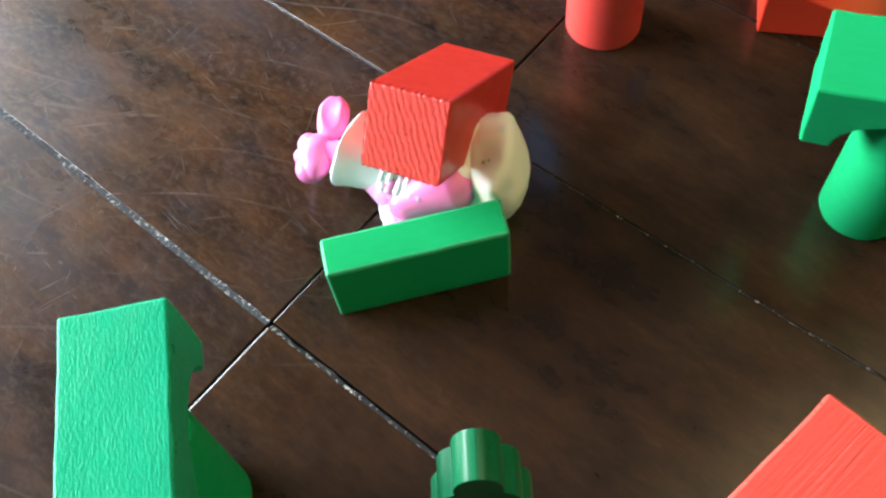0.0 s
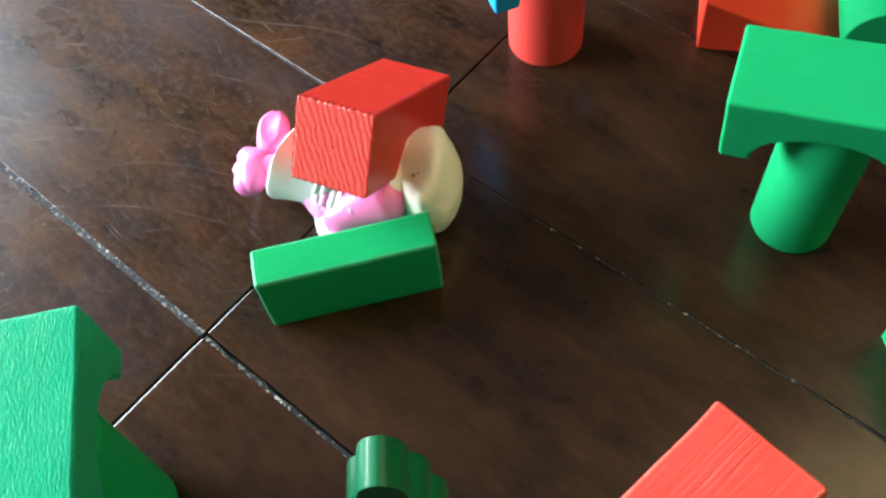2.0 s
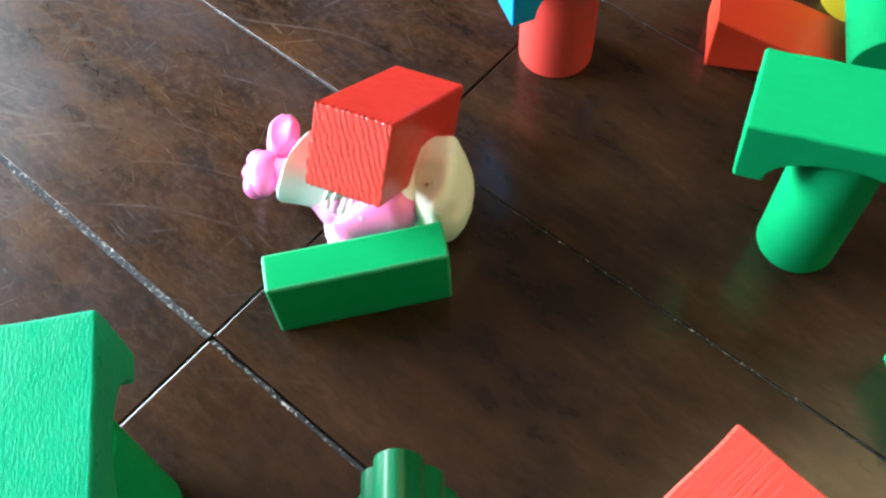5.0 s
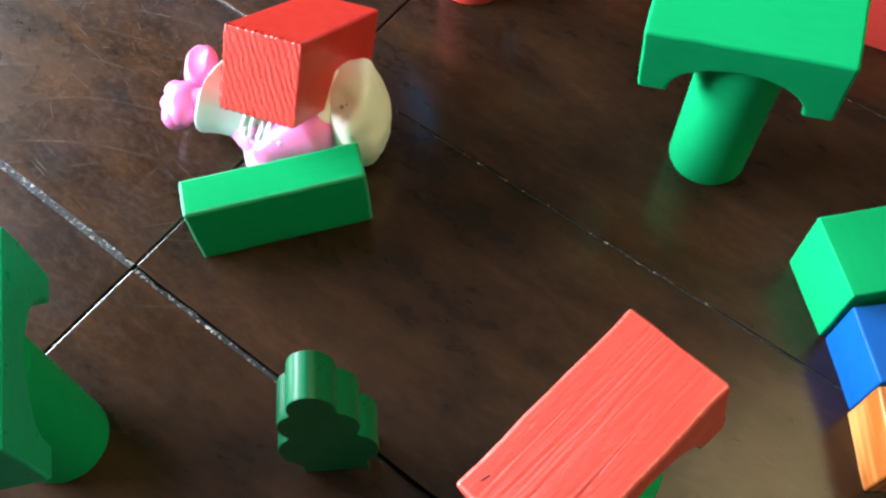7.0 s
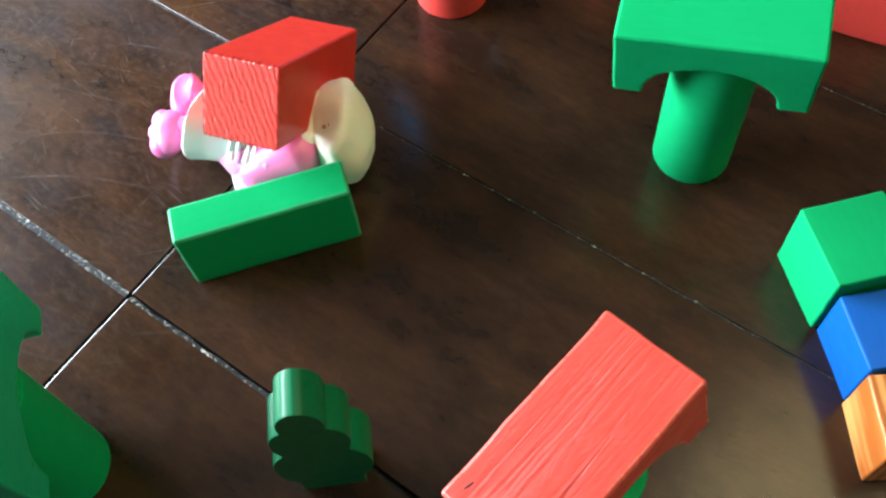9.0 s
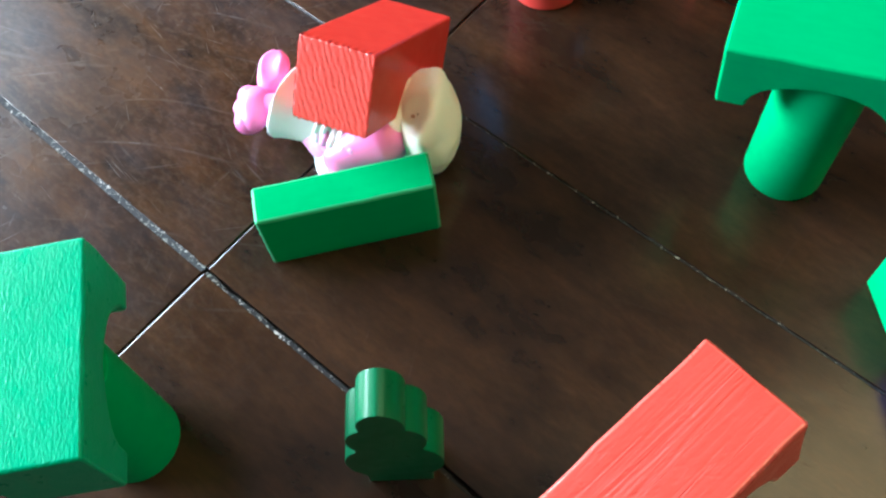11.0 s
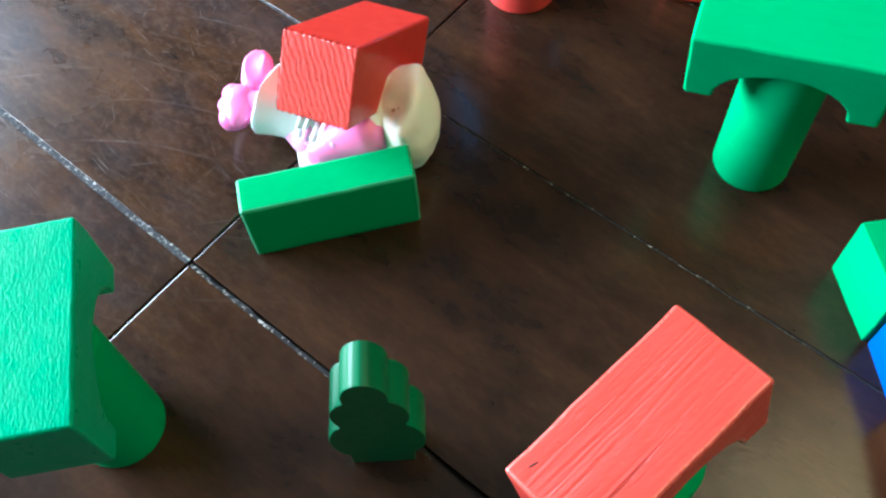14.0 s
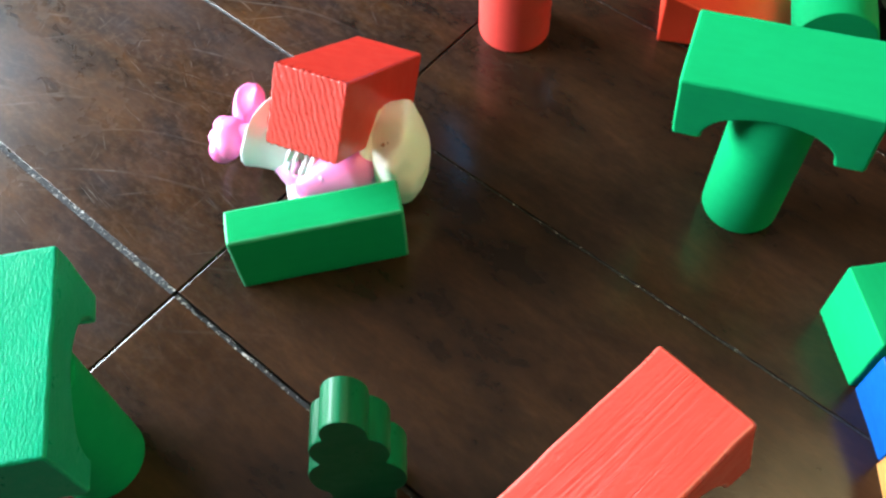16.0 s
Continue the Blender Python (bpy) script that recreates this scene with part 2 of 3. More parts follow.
    second = bumped(t, s, noise_at(t, place((1, 1.8, 1)), 60, 3), 0.10, 0.0009, first)
    dash = ramp(t, noise_at(t, place((240, 900, 1)), 1.0, 2, 0.5, 0.3), ((0.57, 0.0), (0.72, 1.0)))
    dash = mix(t, 1.0, dash, ramp(t, cloud, ((0.40, 0.1), (0.60, 1.0))), "MULTIPLY")
    third = bumped(t, s, dash, 0.12, 0.0003, second)
    bumped(t, s, lines, -0.03, 0.0002, third)
    return m


TABLE_WOOD = table_wood()


def grime(name, film, low=0.60):
    """Packed dirt with a thin dusty film and scattered bright specks."""
    m, t, s = material(name)
    n = noise_at(t, coords(t), 540, 4, 0.75)
    n2 = noise_at(t, coords(t), 42, 5, 0.7)
    col = mix(t, ramp(t, n2, ((0.35, 0.15), (0.65, 1.0))), (0.030, 0.028, 0.030), film)
    speck = mix(t, 1.0, ramp(t, n, ((low, 0.0), (low + 0.07, 1.0))), ramp(t, n2, ((0.42, 0.1), (0.58, 1.0))), "MULTIPLY")
    t.links.new(mix(t, speck, col, (0.62, 0.60, 0.57)), s.inputs["Base Color"])
    s.inputs["Roughness"].default_value = 0.8
    s.inputs["Specular IOR Level"].default_value = 0.08
    bumped(t, s, n, 0.5, 0.0006)
    return m


GRIME = grime("dusty_joint", (0.115, 0.125, 0.14), 0.57)
WORN_GRIME = grime("worn_dusty_joint", (0.060, 0.069, 0.080), 0.545)
SPARSE_GRIME = grime("speckled_joint", (0.024, 0.026, 0.028), 0.555)
DARK_GRIME = grime("dark_joint_dirt", (0.020, 0.017, 0.015), 0.68)
FAINT_GRIME = grime("faint_dusty_joint", (0.022, 0.021, 0.020), 0.58)
JOINT, joint_tree, joint_shader = material("joint_shadow_wood")
joint_shader.inputs["Base Color"].default_value = (0.008, 0.006, 0.005, 1)
joint_shader.inputs["Roughness"].default_value = 0.8


def plaster(name, colour):
    m, t, s = material(name)
    n = noise_at(t, coords(t), 6, 5)
    t.links.new(mix(t, n, colour, tuple(0.9 * v for v in colour)), s.inputs["Base Color"])
    s.inputs["Roughness"].default_value = 0.9
    bumped(t, s, noise_at(t, coords(t), 140, 3), 0.1, 0.001)
    return m


WALL = plaster("warm_wall_paint", (0.085, 0.072, 0.06))
# lighter than the other walls, to bounce fill onto the blocks
BOUNCE_WALL = plaster("bounce_wall_paint", (0.22, 0.205, 0.185))
CEILING = plaster("ceiling_paint", (0.14, 0.125, 0.105))
FLOOR = plaster("floor_boards", (0.06, 0.04, 0.025))
FRAME_WHITE = plaster("white_woodwork", (0.75, 0.74, 0.72))


# ---- mesh helpers ----
def part(name, bm, mat, parent=None, label=""):
    """Links a bmesh as one mesh object, under a thing where parent is given."""
    me = bpy.data.meshes.new(name)
    bm.to_mesh(me)
    bm.free()
    for one in mat if isinstance(mat, (list, tuple)) else (mat,):
        me.materials.append(one)
    ob = new(name, me)
    if parent is not None:
        ob.parent = parent
    if label:
        ob["label"] = label
    return ob


def smooth(ob, angle=40):
    for p in ob.data.polygons:
        p.use_smooth = True
    ob.data.set_sharp_from_angle(angle=radians(angle))
    even = ob.modifiers.new("even_normals", "WEIGHTED_NORMAL")
    even.keep_sharp = True
    return ob


def box(x0, x1, y0, y1, z0, z1, bevel=0.0, segments=2, rim=-1):
    bm = bmesh.new()
    bmesh.ops.create_cube(bm, size=1)
    for v in bm.verts:
        v.co = Vector((x0 if v.co.x < 0 else x1, y0 if v.co.y < 0 else y1, z0 if v.co.z < 0 else z1))
    if bevel:
        bmesh.ops.bevel(bm, geom=bm.edges[:], offset=bevel, segments=segments, profile=0.5, affect="EDGES", material=rim)
    return bm


def uneven(bm, amount, scale, seed):
    """Hand-worn outline: shifts every corner by a little smooth noise."""
    for v in bm.verts:
        v.co += Vector(noise.noise_vector(v.co * scale + Vector((seed, 0, 0)))) * amount


def chop(bm, step):
    """Cuts long edges so that wear can bend them."""
    for axis in range(3):
        low, high = min(v.co[axis] for v in bm.verts), max(v.co[axis] for v in bm.verts)
        n = max(1, int((high - low) / step))
        for k in range(1, n):
            at = [0, 0, 0]
            at[axis] = low + (high - low) * k / n
            normal = [0, 0, 0]
            normal[axis] = 1
            bmesh.ops.bisect_plane(bm, geom=bm.verts[:] + bm.edges[:] + bm.faces[:], plane_co=at, plane_no=normal)


def block(name, size, mat, m, label, bevel=0.0011, wear=0.00022, seed=1.0):
    """A wooden box block standing on its origin, length along x."""
    x, y, z = size
    bm = box(-x / 2, x / 2, -y / 2, y / 2, 0, z, bevel, 3, 1 if isinstance(mat, tuple) else -1)
    chop(bm, 0.006)
    uneven(bm, wear, 260, seed)
    ob = smooth(part(name, bm, mat), 50)
    ob.matrix_world = m
    return tagged(ob, label, "toy block")


def prism(outline, depth, bevel=0.0008, segments=2, rim=-1):
    """A closed outline in x, z pushed along y from 0 to depth, with softened rims."""
    bm = bmesh.new()
    front = [bm.verts.new((x, 0, z)) for x, z in outline]
    face = bm.faces.new(front)
    out = bmesh.ops.extrude_face_region(bm, geom=[face])
    for v in out["geom"]:
        if isinstance(v, bmesh.types.BMVert):
            v.co.y += depth
    bmesh.ops.recalc_face_normals(bm, faces=bm.faces[:])
    sharp = [e for e in bm.edges if len(e.link_faces) == 2 and e.calc_face_angle() > radians(35)]
    bmesh.ops.bevel(bm, geom=sharp, offset=bevel, segments=segments, profile=0.5, affect="EDGES", clamp_overlap=True, material=rim)
    return bm


ARCH = (0.062, 0.030, 0.0305)  # length, depth, height
LEG, NOTCH = 0.0098, 0.0169


def arch_block(mat, m, label, seed=1.0, depth=ARCH[1], ease=0.0017, high=ARCH[2], wear=0.00025, length=ARCH[0]):
    """A bridge block: bar with a round notch cut from below. Origin at the lower front left corner."""
    half = length / 2 - LEG
    pts = [(0, 0), (LEG, 0), (LEG, 0.0012)]
    steps = 22
    for k in range(1, steps):
        a = math.pi * k / steps
        pts.append((length / 2 - half * math.cos(a), 0.0012 + (NOTCH - 0.0012) * math.sin(a)))
    pts += [(length - LEG, 0.0012), (length - LEG, 0), (length, 0), (length, high), (0, high)]
    bm = prism(pts, depth, ease, 4, 1 if isinstance(mat, tuple) else -1)
    chop(bm, 0.007)
    uneven(bm, wear, 160, seed)
    ob = smooth(part("arch_block", bm, mat), 50)
    ob.matrix_world = m
    return tagged(ob, label, "toy block")


def cylinder_block(radius, high, mat, m, label):
    """A turned column with softened rims, standing on its origin."""
    rim = 0.0011
    profile = [(0, 0), (radius - rim, 0), (radius - 0.3 * rim, 0.3 * rim), (radius, rim), (radius, high * 0.33), (radius, high * 0.66), (radius, high - rim), (radius - 0.3 * rim, high - 0.3 * rim), (radius - rim, high), (0, high)]
    bm = bmesh.new()
    n = 72
    rings = []
    for r, z in profile:
        if r == 0:
            rings.append([bm.verts.new((0, 0, z))])
        else:
            rings.append([bm.verts.new((r * math.cos(2 * math.pi * k / n), r * math.sin(2 * math.pi * k / n), z)) for k in range(n)])
    for a, b in zip(rings, rings[1:]):
        for k in range(n):
            q = [a[k % len(a)], a[(k + 1) % len(a)], b[(k + 1) % len(b)], b[k % len(b)]]
            bm.faces.new(list(dict.fromkeys(q)))
    bmesh.ops.recalc_face_normals(bm, faces=bm.faces[:])
    ob = smooth(part("cylinder_block", bm, mat), 35)
    ob.matrix_world = m
    return tagged(ob, label, "toy block")


# ---- room (outside the view, closes the light) ----
ROOM = (-1.4, 2.2, -2.0, 2.0, -0.75, 1.75)
x0, x1, y0, y1, z0, z1 = ROOM
tagged(part("floor", box(x0 - 0.1, x1 + 0.1, y0 - 0.1, y1 + 0.1, z0 - 0.1, z0), FLOOR), "dark wooden room floor below the table", "floor", kind="structure")
tagged(part("ceiling", box(x0 - 0.1, x1 + 0.1, y0 - 0.1, y1 + 0.1, z1, z1 + 0.1), CEILING), "plain pale painted ceiling over the room", "ceiling", kind="structure")
# unseen east wall, kept pale as a reflector for fill from the right
tagged(part("wall_east", box(x1, x1 + 0.1, y0, y1, z0, z1), BOUNCE_WALL), "plain warm painted wall", "wall", kind="structure")
tagged(part("wall_north", box(x0 - 0.1, x1 + 0.1, y1, y1 + 0.1, z0, z1), WALL), "plain warm painted wall", "wall", kind="structure")
tagged(part("wall_south", box(x0 - 0.1, x1 + 0.1, y0 - 0.1, y0, z0, z1), WALL), "plain warm painted wall", "wall", kind="structure")
WIN = (-1.31, 0.38, 0.08, 0.94)  # window opening: y from, y to, z from, z to
west = bmesh.new()
for ya, yb, za, zb in ((y0, WIN[0], z0, z1), (WIN[1], y1, z0, z1), (WIN[0], WIN[1], z0, WIN[2]), (WIN[0], WIN[1], WIN[3], z1)):
    made = bmesh.ops.create_cube(west, size=1)["verts"]
    for v in made:
        v.co = Vector((x0 - 0.1 if v.co.x < 0 else x0, ya if v.co.y < 0 else yb, za if v.co.z < 0 else zb))
tagged(part("wall_west", west, WALL), "plain warm painted wall with a window opening", "wall", kind="structure")
window = tagged(new("window_1"), "white framed window letting in daylight", "window", kind="structure")
for nm, a in (("window_frame", (WIN[0], WIN[0] + 0.05, WIN[2], WIN[3])), ("window_frame", (WIN[1] - 0.05, WIN[1], WIN[2], WIN[3])), ("window_frame", (WIN[0] + 0.05, WIN[1] - 0.05, WIN[2], WIN[2] + 0.05)), ("window_frame", (WIN[0] + 0.05, WIN[1] - 0.05, WIN[3] - 0.05, WIN[3]))):
    part(nm, box(x0 - 0.09, x0 - 0.04, a[0], a[1], a[2], a[3], 0.004), FRAME_WHITE, window)


# unseen overhead source, assumed from the table's warm reflection; widened to add fill
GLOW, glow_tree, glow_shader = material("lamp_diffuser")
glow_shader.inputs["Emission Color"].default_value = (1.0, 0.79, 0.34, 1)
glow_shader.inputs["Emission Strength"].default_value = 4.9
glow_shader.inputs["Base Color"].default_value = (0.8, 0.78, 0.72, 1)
lamp = tagged(new("ceiling_fill_light"), "assumed unseen round ceiling light, widened as warm fill", "ceiling light")
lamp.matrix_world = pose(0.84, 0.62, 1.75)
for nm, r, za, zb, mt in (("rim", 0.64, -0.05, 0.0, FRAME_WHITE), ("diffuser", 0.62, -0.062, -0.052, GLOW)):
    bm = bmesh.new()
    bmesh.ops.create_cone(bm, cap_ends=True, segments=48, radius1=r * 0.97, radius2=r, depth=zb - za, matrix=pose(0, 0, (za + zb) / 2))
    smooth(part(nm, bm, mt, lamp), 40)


# ---- the table ----
table = tagged(new("wooden_table"), "dark lacquered wooden plank table with scratches and dusty grooves", "table")
part("underside", box(-1.10, 1.00, -0.54, 0.88, -0.034, -0.0065), TABLE_WOOD, table)
for lx in (-1.0, 0.9):
    for ly in (-0.45, 0.80):
        part("leg", box(lx - 0.04, lx + 0.04, ly - 0.04, ly + 0.04, -0.75, -0.034, 0.005), TABLE_WOOD, table)
part("joint_floor", box(-1.09, 0.99, -0.53, 0.87, -0.0064, -0.0040), JOINT, table)


# ---- things on the table ----
tower = "towers of an arch on a column"
CYL_R, CYL_H = 0.0135, 0.0635

# green arch on a green column, beside the crossing joints
arch_l = arch_block(GREEN_ROUGH, pose(0.0624, -0.0660, 0.0518, -0.44, -1.02, 139.41), "green painted wooden arch block resting on a green column", 2.0, 0.0295, 0.0015, 0.0308, 0.00035)
tagged(arch_l, group=tower)
tagged(cylinder_block(0.0150, 0.0645, GREEN, pose(0.0285, -0.0580, 0), "green painted wooden column standing under an arch"), group=tower)

# green arch on a green column, near the row of cubes
arch_r = arch_block(GREEN, pose(0.1158, 0.1387, 0.0507, 7.4, -3.71, 19.96), "smooth green painted wooden arch block tipped slightly on its column", 5.0, 0.0292, 0.0022, 0.0299, 0.0003)
tagged(arch_r, group=tower)
tagged(cylinder_block(0.0143, 0.0685, GREEN, pose(0.1398, 0.1657, 0), "glossy green painted column standing under an arch"), group=tower)

# red arch tipped on a green column
TURN_A = Matrix(((0.1544, -0.9742, -0.1645), (0.9806, 0.1714, -0.0949), (0.1206, -0.1466, 0.9818))).to_quaternion().to_matrix()
arch_a = arch_block((RED_GRAINY, RED_RIM_HIGHLIGHT), Matrix.Translation((0.18618, -0.01030, 0.0579)) @ TURN_A.to_4x4(), "red painted wooden arch block with visible grain on a green column", 8.0, 0.0302, 0.0024, 0.0278, 0.00030, 0.0605)
nick = bmesh.new()
bmesh.ops.create_uvsphere(nick, u_segments=12, v_segments=6, radius=1, matrix=pose(0.0059, 0.0259, 0.0277, 0, 0, -14) @ Matrix.Diagonal((0.0017, 0.00032, 0.00022, 1)))
part("nick", nick, JOINT, arch_a, "small dark nick in the paint")
tagged(arch_a, group=tower)
tagged(cylinder_block(CYL_R, 0.0685, GREEN, pose(0.1772, 0.0220, 0), "green painted column standing under a red arch"), group=tower)

# red column carrying a blue arch
tagged(cylinder_block(0.0155, CYL_H, PALE_RED, pose(0.0147, 0.1852, 0), "red painted wooden column carrying a blue arch"), group=tower)
arch_b = arch_block(SKY_BLUE, pose(0.0200, 0.1466, 0.0490, 0, 0, 60), "blue painted wooden arch block lying across a red column", 11.0)
tagged(arch_b, group=tower)

# row of three cubes
row = "row of three cubes"
for at, turn, size, high, mat, word in (
    ((0.1859, 0.1430), -41.9, 0.0296, 0.0316, GREEN, "bright green painted wooden cube in a row beside a blue cube"),
    ((0.2096, 0.1238), -45.6, 0.0258, 0.0264, BLUE, "blue painted wooden cube between a green and an orange cube"),
    ((0.2274, 0.1043), -52.9, 0.0258, 0.0260, ORANGE, "orange stained wooden cube with dark growth rings"),
):
    m = pose(*at, 0, 0, 0, turn) @ Matrix.Translation((size / 2, 0.0145, 0))
    tagged(block("cube_block", (size, 0.029, high), mat, m, word, 0.0009, 0.0002, 3.0 + turn), group=row)

# green plank block on its edge, in front of the toy
block("plank_block", (0.0627, 0.0148, 0.0302), (GREEN, GREEN_EDGE), pose(0.01845 + 0.0311 * math.cos(0.911) - 0.0074 * math.sin(0.911), 0.018 + 0.0311 * math.sin(0.911) + 0.0074 * math.cos(0.911), 0, 0, 0, math.degrees(0.911)), "green painted wooden plank block standing on its long edge", 0.0012, 0.0002, 9.0)


def ridged_block(m):
    """A bar block whose sawn end shows deep slanting ridges that scallop its edges. Origin at the upper front right edge of the ridged end, length along y."""
    wide, long_, high = 0.0288, 0.0617, 0.0294
    bm = bmesh.new()
    nx, nz, ny = 124, 84, 16
    r, lip = 0.0011, 0.0007

    def ridge(u, v):
        wander = 0.45 * noise.noise(Vector((u * 5, v * 5, 0))) + 0.26 * noise.noise(Vector((u * 20, v * 15, 7)))
        swing = math.sin(2 * math.pi * (u * 11.6 - v * 5.0 + wander))
        crest = 1 - 2 * abs(swing * 0.5 - 0.5) ** 1.4
        return crest * (0.65 + 0.9 * noise.noise(Vector((u * 14, v * 17, 3)))) + 0.5 * noise.noise(Vector((u * 40, v * 40, 11)))

    def point(u, v, w):
        x, z = -wide * (1 - u), -high * v
        # rounded long edges
        cx, cz = min(max(x, r - wide), -r), min(max(z, r - high), -r)
        dx, dz = x - cx, z - cz
        if dx and dz:
            far = math.hypot(dx, dz)
            reach = max(abs(dx), abs(dz))
            x, z = cx + dx * reach / far, cz + dz * reach / far
        ex, ez = min(u, 1 - u) * wide, min(v, 1 - v) * high
        edge = min(ex, ez)
        wave = ridge(u, v)
        fade = max(0.0, 1 - w * long_ / 0.0035)
        y = long_ * w - 0.00011 * wave * fade
        if edge < lip and w == 0:
            y += lip * 0.75 * (1 - math.sqrt(max(0.0, 1 - (1 - edge / lip) ** 2)))
        bead = 0.00030 * (wave - 0.25) * fade
        if v < 0.004:
            z += bead
        if v > 0.996:
            z -= bead
        if u < 0.004:
            x -= bead
        if u > 0.996:
            x += 0.6 * bead
        return Vector((x, y, z))

    grid = {}

    def vert(i, j, k):
        key = (i, j, k)
        if key not in grid:
            grid[key] = bm.verts.new(point(i / nx, j / nz, (k / ny) ** 2.4))
        return grid[key]

    for i in range(nx):
        for j in range(nz):
            bm.faces.new([vert(i, j, 0), vert(i + 1, j, 0), vert(i + 1, j + 1, 0), vert(i, j + 1, 0)]).material_index = 1
            bm.faces.new([vert(i, j, ny), vert(i, j + 1, ny), vert(i + 1, j + 1, ny), vert(i + 1, j, ny)])
    for k in range(ny):
        for i in range(nx):
            bm.faces.new([vert(i, 0, k), vert(i, 0, k + 1), vert(i + 1, 0, k + 1), vert(i + 1, 0, k)])
            bm.faces.new([vert(i, nz, k), vert(i + 1, nz, k), vert(i + 1, nz, k + 1), vert(i, nz, k + 1)])
        for j in range(nz):
            bm.faces.new([vert(0, j, k), vert(0, j + 1, k), vert(0, j + 1, k + 1), vert(0, j, k + 1)])
            bm.faces.new([vert(nx, j, k), vert(nx, j, k + 1), vert(nx, j + 1, k + 1), vert(nx, j + 1, k)])
    bmesh.ops.recalc_face_normals(bm, faces=bm.faces[:])
    ob = smooth(part("bar_block", bm, (RED, END_RED)), 60)
    ob.matrix_world = m
    return tagged(ob, "red painted wooden bar block with a ridged sawn end", "toy block")


TURN_B = Matrix(((0.9598, -0.2051, -0.1914), (0.2773, 0.7975, 0.5358), (0.0427, -0.5673, 0.8224))).to_quaternion().to_matrix()
ridged_block(Matrix.Translation((0.0259, 0.0775, 0.0659)) @ TURN_B.to_4x4())


def tree_block(m):
    """A tall tree-shaped slice: three tiers of round lobes over a flat foot, pushed back along y."""
    tiers = ((0.0, 0.0585, 0.0067, 0.0105), (0.0050, 0.0440, 0.0066, 0.0115), (0.0064, 0.0215, 0.0086, 0.0150), (0.0, 0.030, 0.0096, 0.030))
    right = []
    n = 150
    for k in range(n + 1):
        z = 0.0690 * k / n
        w = 0.0103 if z < 0.009 else 0.0
        if 0.012 < z < 0.060:
            w = 0.0138 - 0.0080 * (z - 0.012) / 0.048
        for cx, cz, rx, rz in tiers:
            q = 1 - ((z - cz) / rz) ** 2
            if q > 0:
                w = max(w, cx + rx * math.sqrt(q))
        right.append((max(w, 0.0004), z))
    for _ in range(1):
        wide = [p[0] for p in right]
        right = [(sum(wide[k - 2:k + 3]) / 5 if 16 < k < 120 else wide[k], right[k][1]) for k in range(n + 1)]
    pts = right + [(-x, z) for x, z in reversed(right)]
    bm = prism(pts, 0.0135, 0.0006, 2)
    ob = smooth(part("tree_block", bm, LEAF_GREEN), 38)
    ob.matrix_world = m
    return tagged(ob, "small dark green wooden tree-shaped block with rounded lobes", "toy block")


tree_block(pose(0.1068, -0.0113, 0, 0, 0, 41.7))


# ---- blocks at the back ----
def wedge_block(m):
    bm = prism([(0, 0), (0.062, 0), (0.062, 0.002), (0, 0.0262)], 0.030, 0.001, 3)
    ob = smooth(part("wedge_block", bm, ORANGE_RED), 40)
    ob.matrix_world = m
    return tagged(ob, "orange-red painted wooden ramp block sloping down to the table", "toy block")


wedge_block(pose(0.068, 0.2172, 0, 0, 0, 29))
cylinder_block(0.0167, 0.060, GREEN, pose(0.1318, 0.2455, 0.0167, -90, 0, 29), "green painted wooden column lying on its side")
block("bar_block", (0.0615, 0.030, 0.030), PALE_RED, pose(0.1608, 0.2812, 0, 0, 0, 99.5), "red painted wooden bar block lying flat at the back", seed=14.0)


tagged(cylinder_block(0.0135, 0.055, YELLOW, pose(0.1000, 0.2740, 0.0135, -90, 0, 6), "yellow painted wooden column lying behind a ramp block"))


def pale_bead(m):
    """A rounded white piece with a dark oval print on its upper side."""
    bm = bmesh.new()
    bmesh.ops.create_uvsphere(bm, u_segments=32, v_segments=20, radius=1, matrix=pose(0, 0, 0.0095) @ Matrix.Diagonal((0.0125, 0.0105, 0.0095, 1)))
    ob = smooth(part("toy_bead", bm, WHITE), 60)
    spot = bmesh.new()
    bmesh.ops.create_uvsphere(spot, u_segments=20, v_segments=10, radius=1, matrix=pose(-0.0030, -0.0050, 0.0165, 25, -12, 20) @ Matrix.Diagonal((0.0030, 0.0042, 0.0008, 1)))
    smooth(part("print", spot, JOINT, ob, "black oval print"), 60)
    ob.matrix_world = m
    return tagged(ob, "white rounded toy piece with a black oval print", "toy")


pale_bead(pose(0.1425, 0.2990, 0, 0, 0, 30))


def sphere(bm, at, size, turn=(0, 0, 0), slot=0, seg=28):
    m = pose(*at, *turn) @ Matrix.Diagonal((*size, 1))
    made = bmesh.ops.create_uvsphere(bm, u_segments=seg, v_segments=seg // 2, radius=1, matrix=m)["verts"]
    for f in {f for v in made for f in v.link_faces}:
        f.material_index = slot
    return made


def lathe(bm, m, profile, slot, n=40):
    """A surface turned round the local x axis from (along, radius) pairs."""
    rings = [[bm.verts.new(m @ Vector((a, r * math.cos(2 * math.pi * k / n), r * math.sin(2 * math.pi * k / n)))) for k in range(n)] for a, r in profile]
    for a, b in zip(rings, rings[1:]):
        for k in range(n):
            bm.faces.new([a[k], a[(k + 1) % n], b[(k + 1) % n], b[k]]).material_index = slot


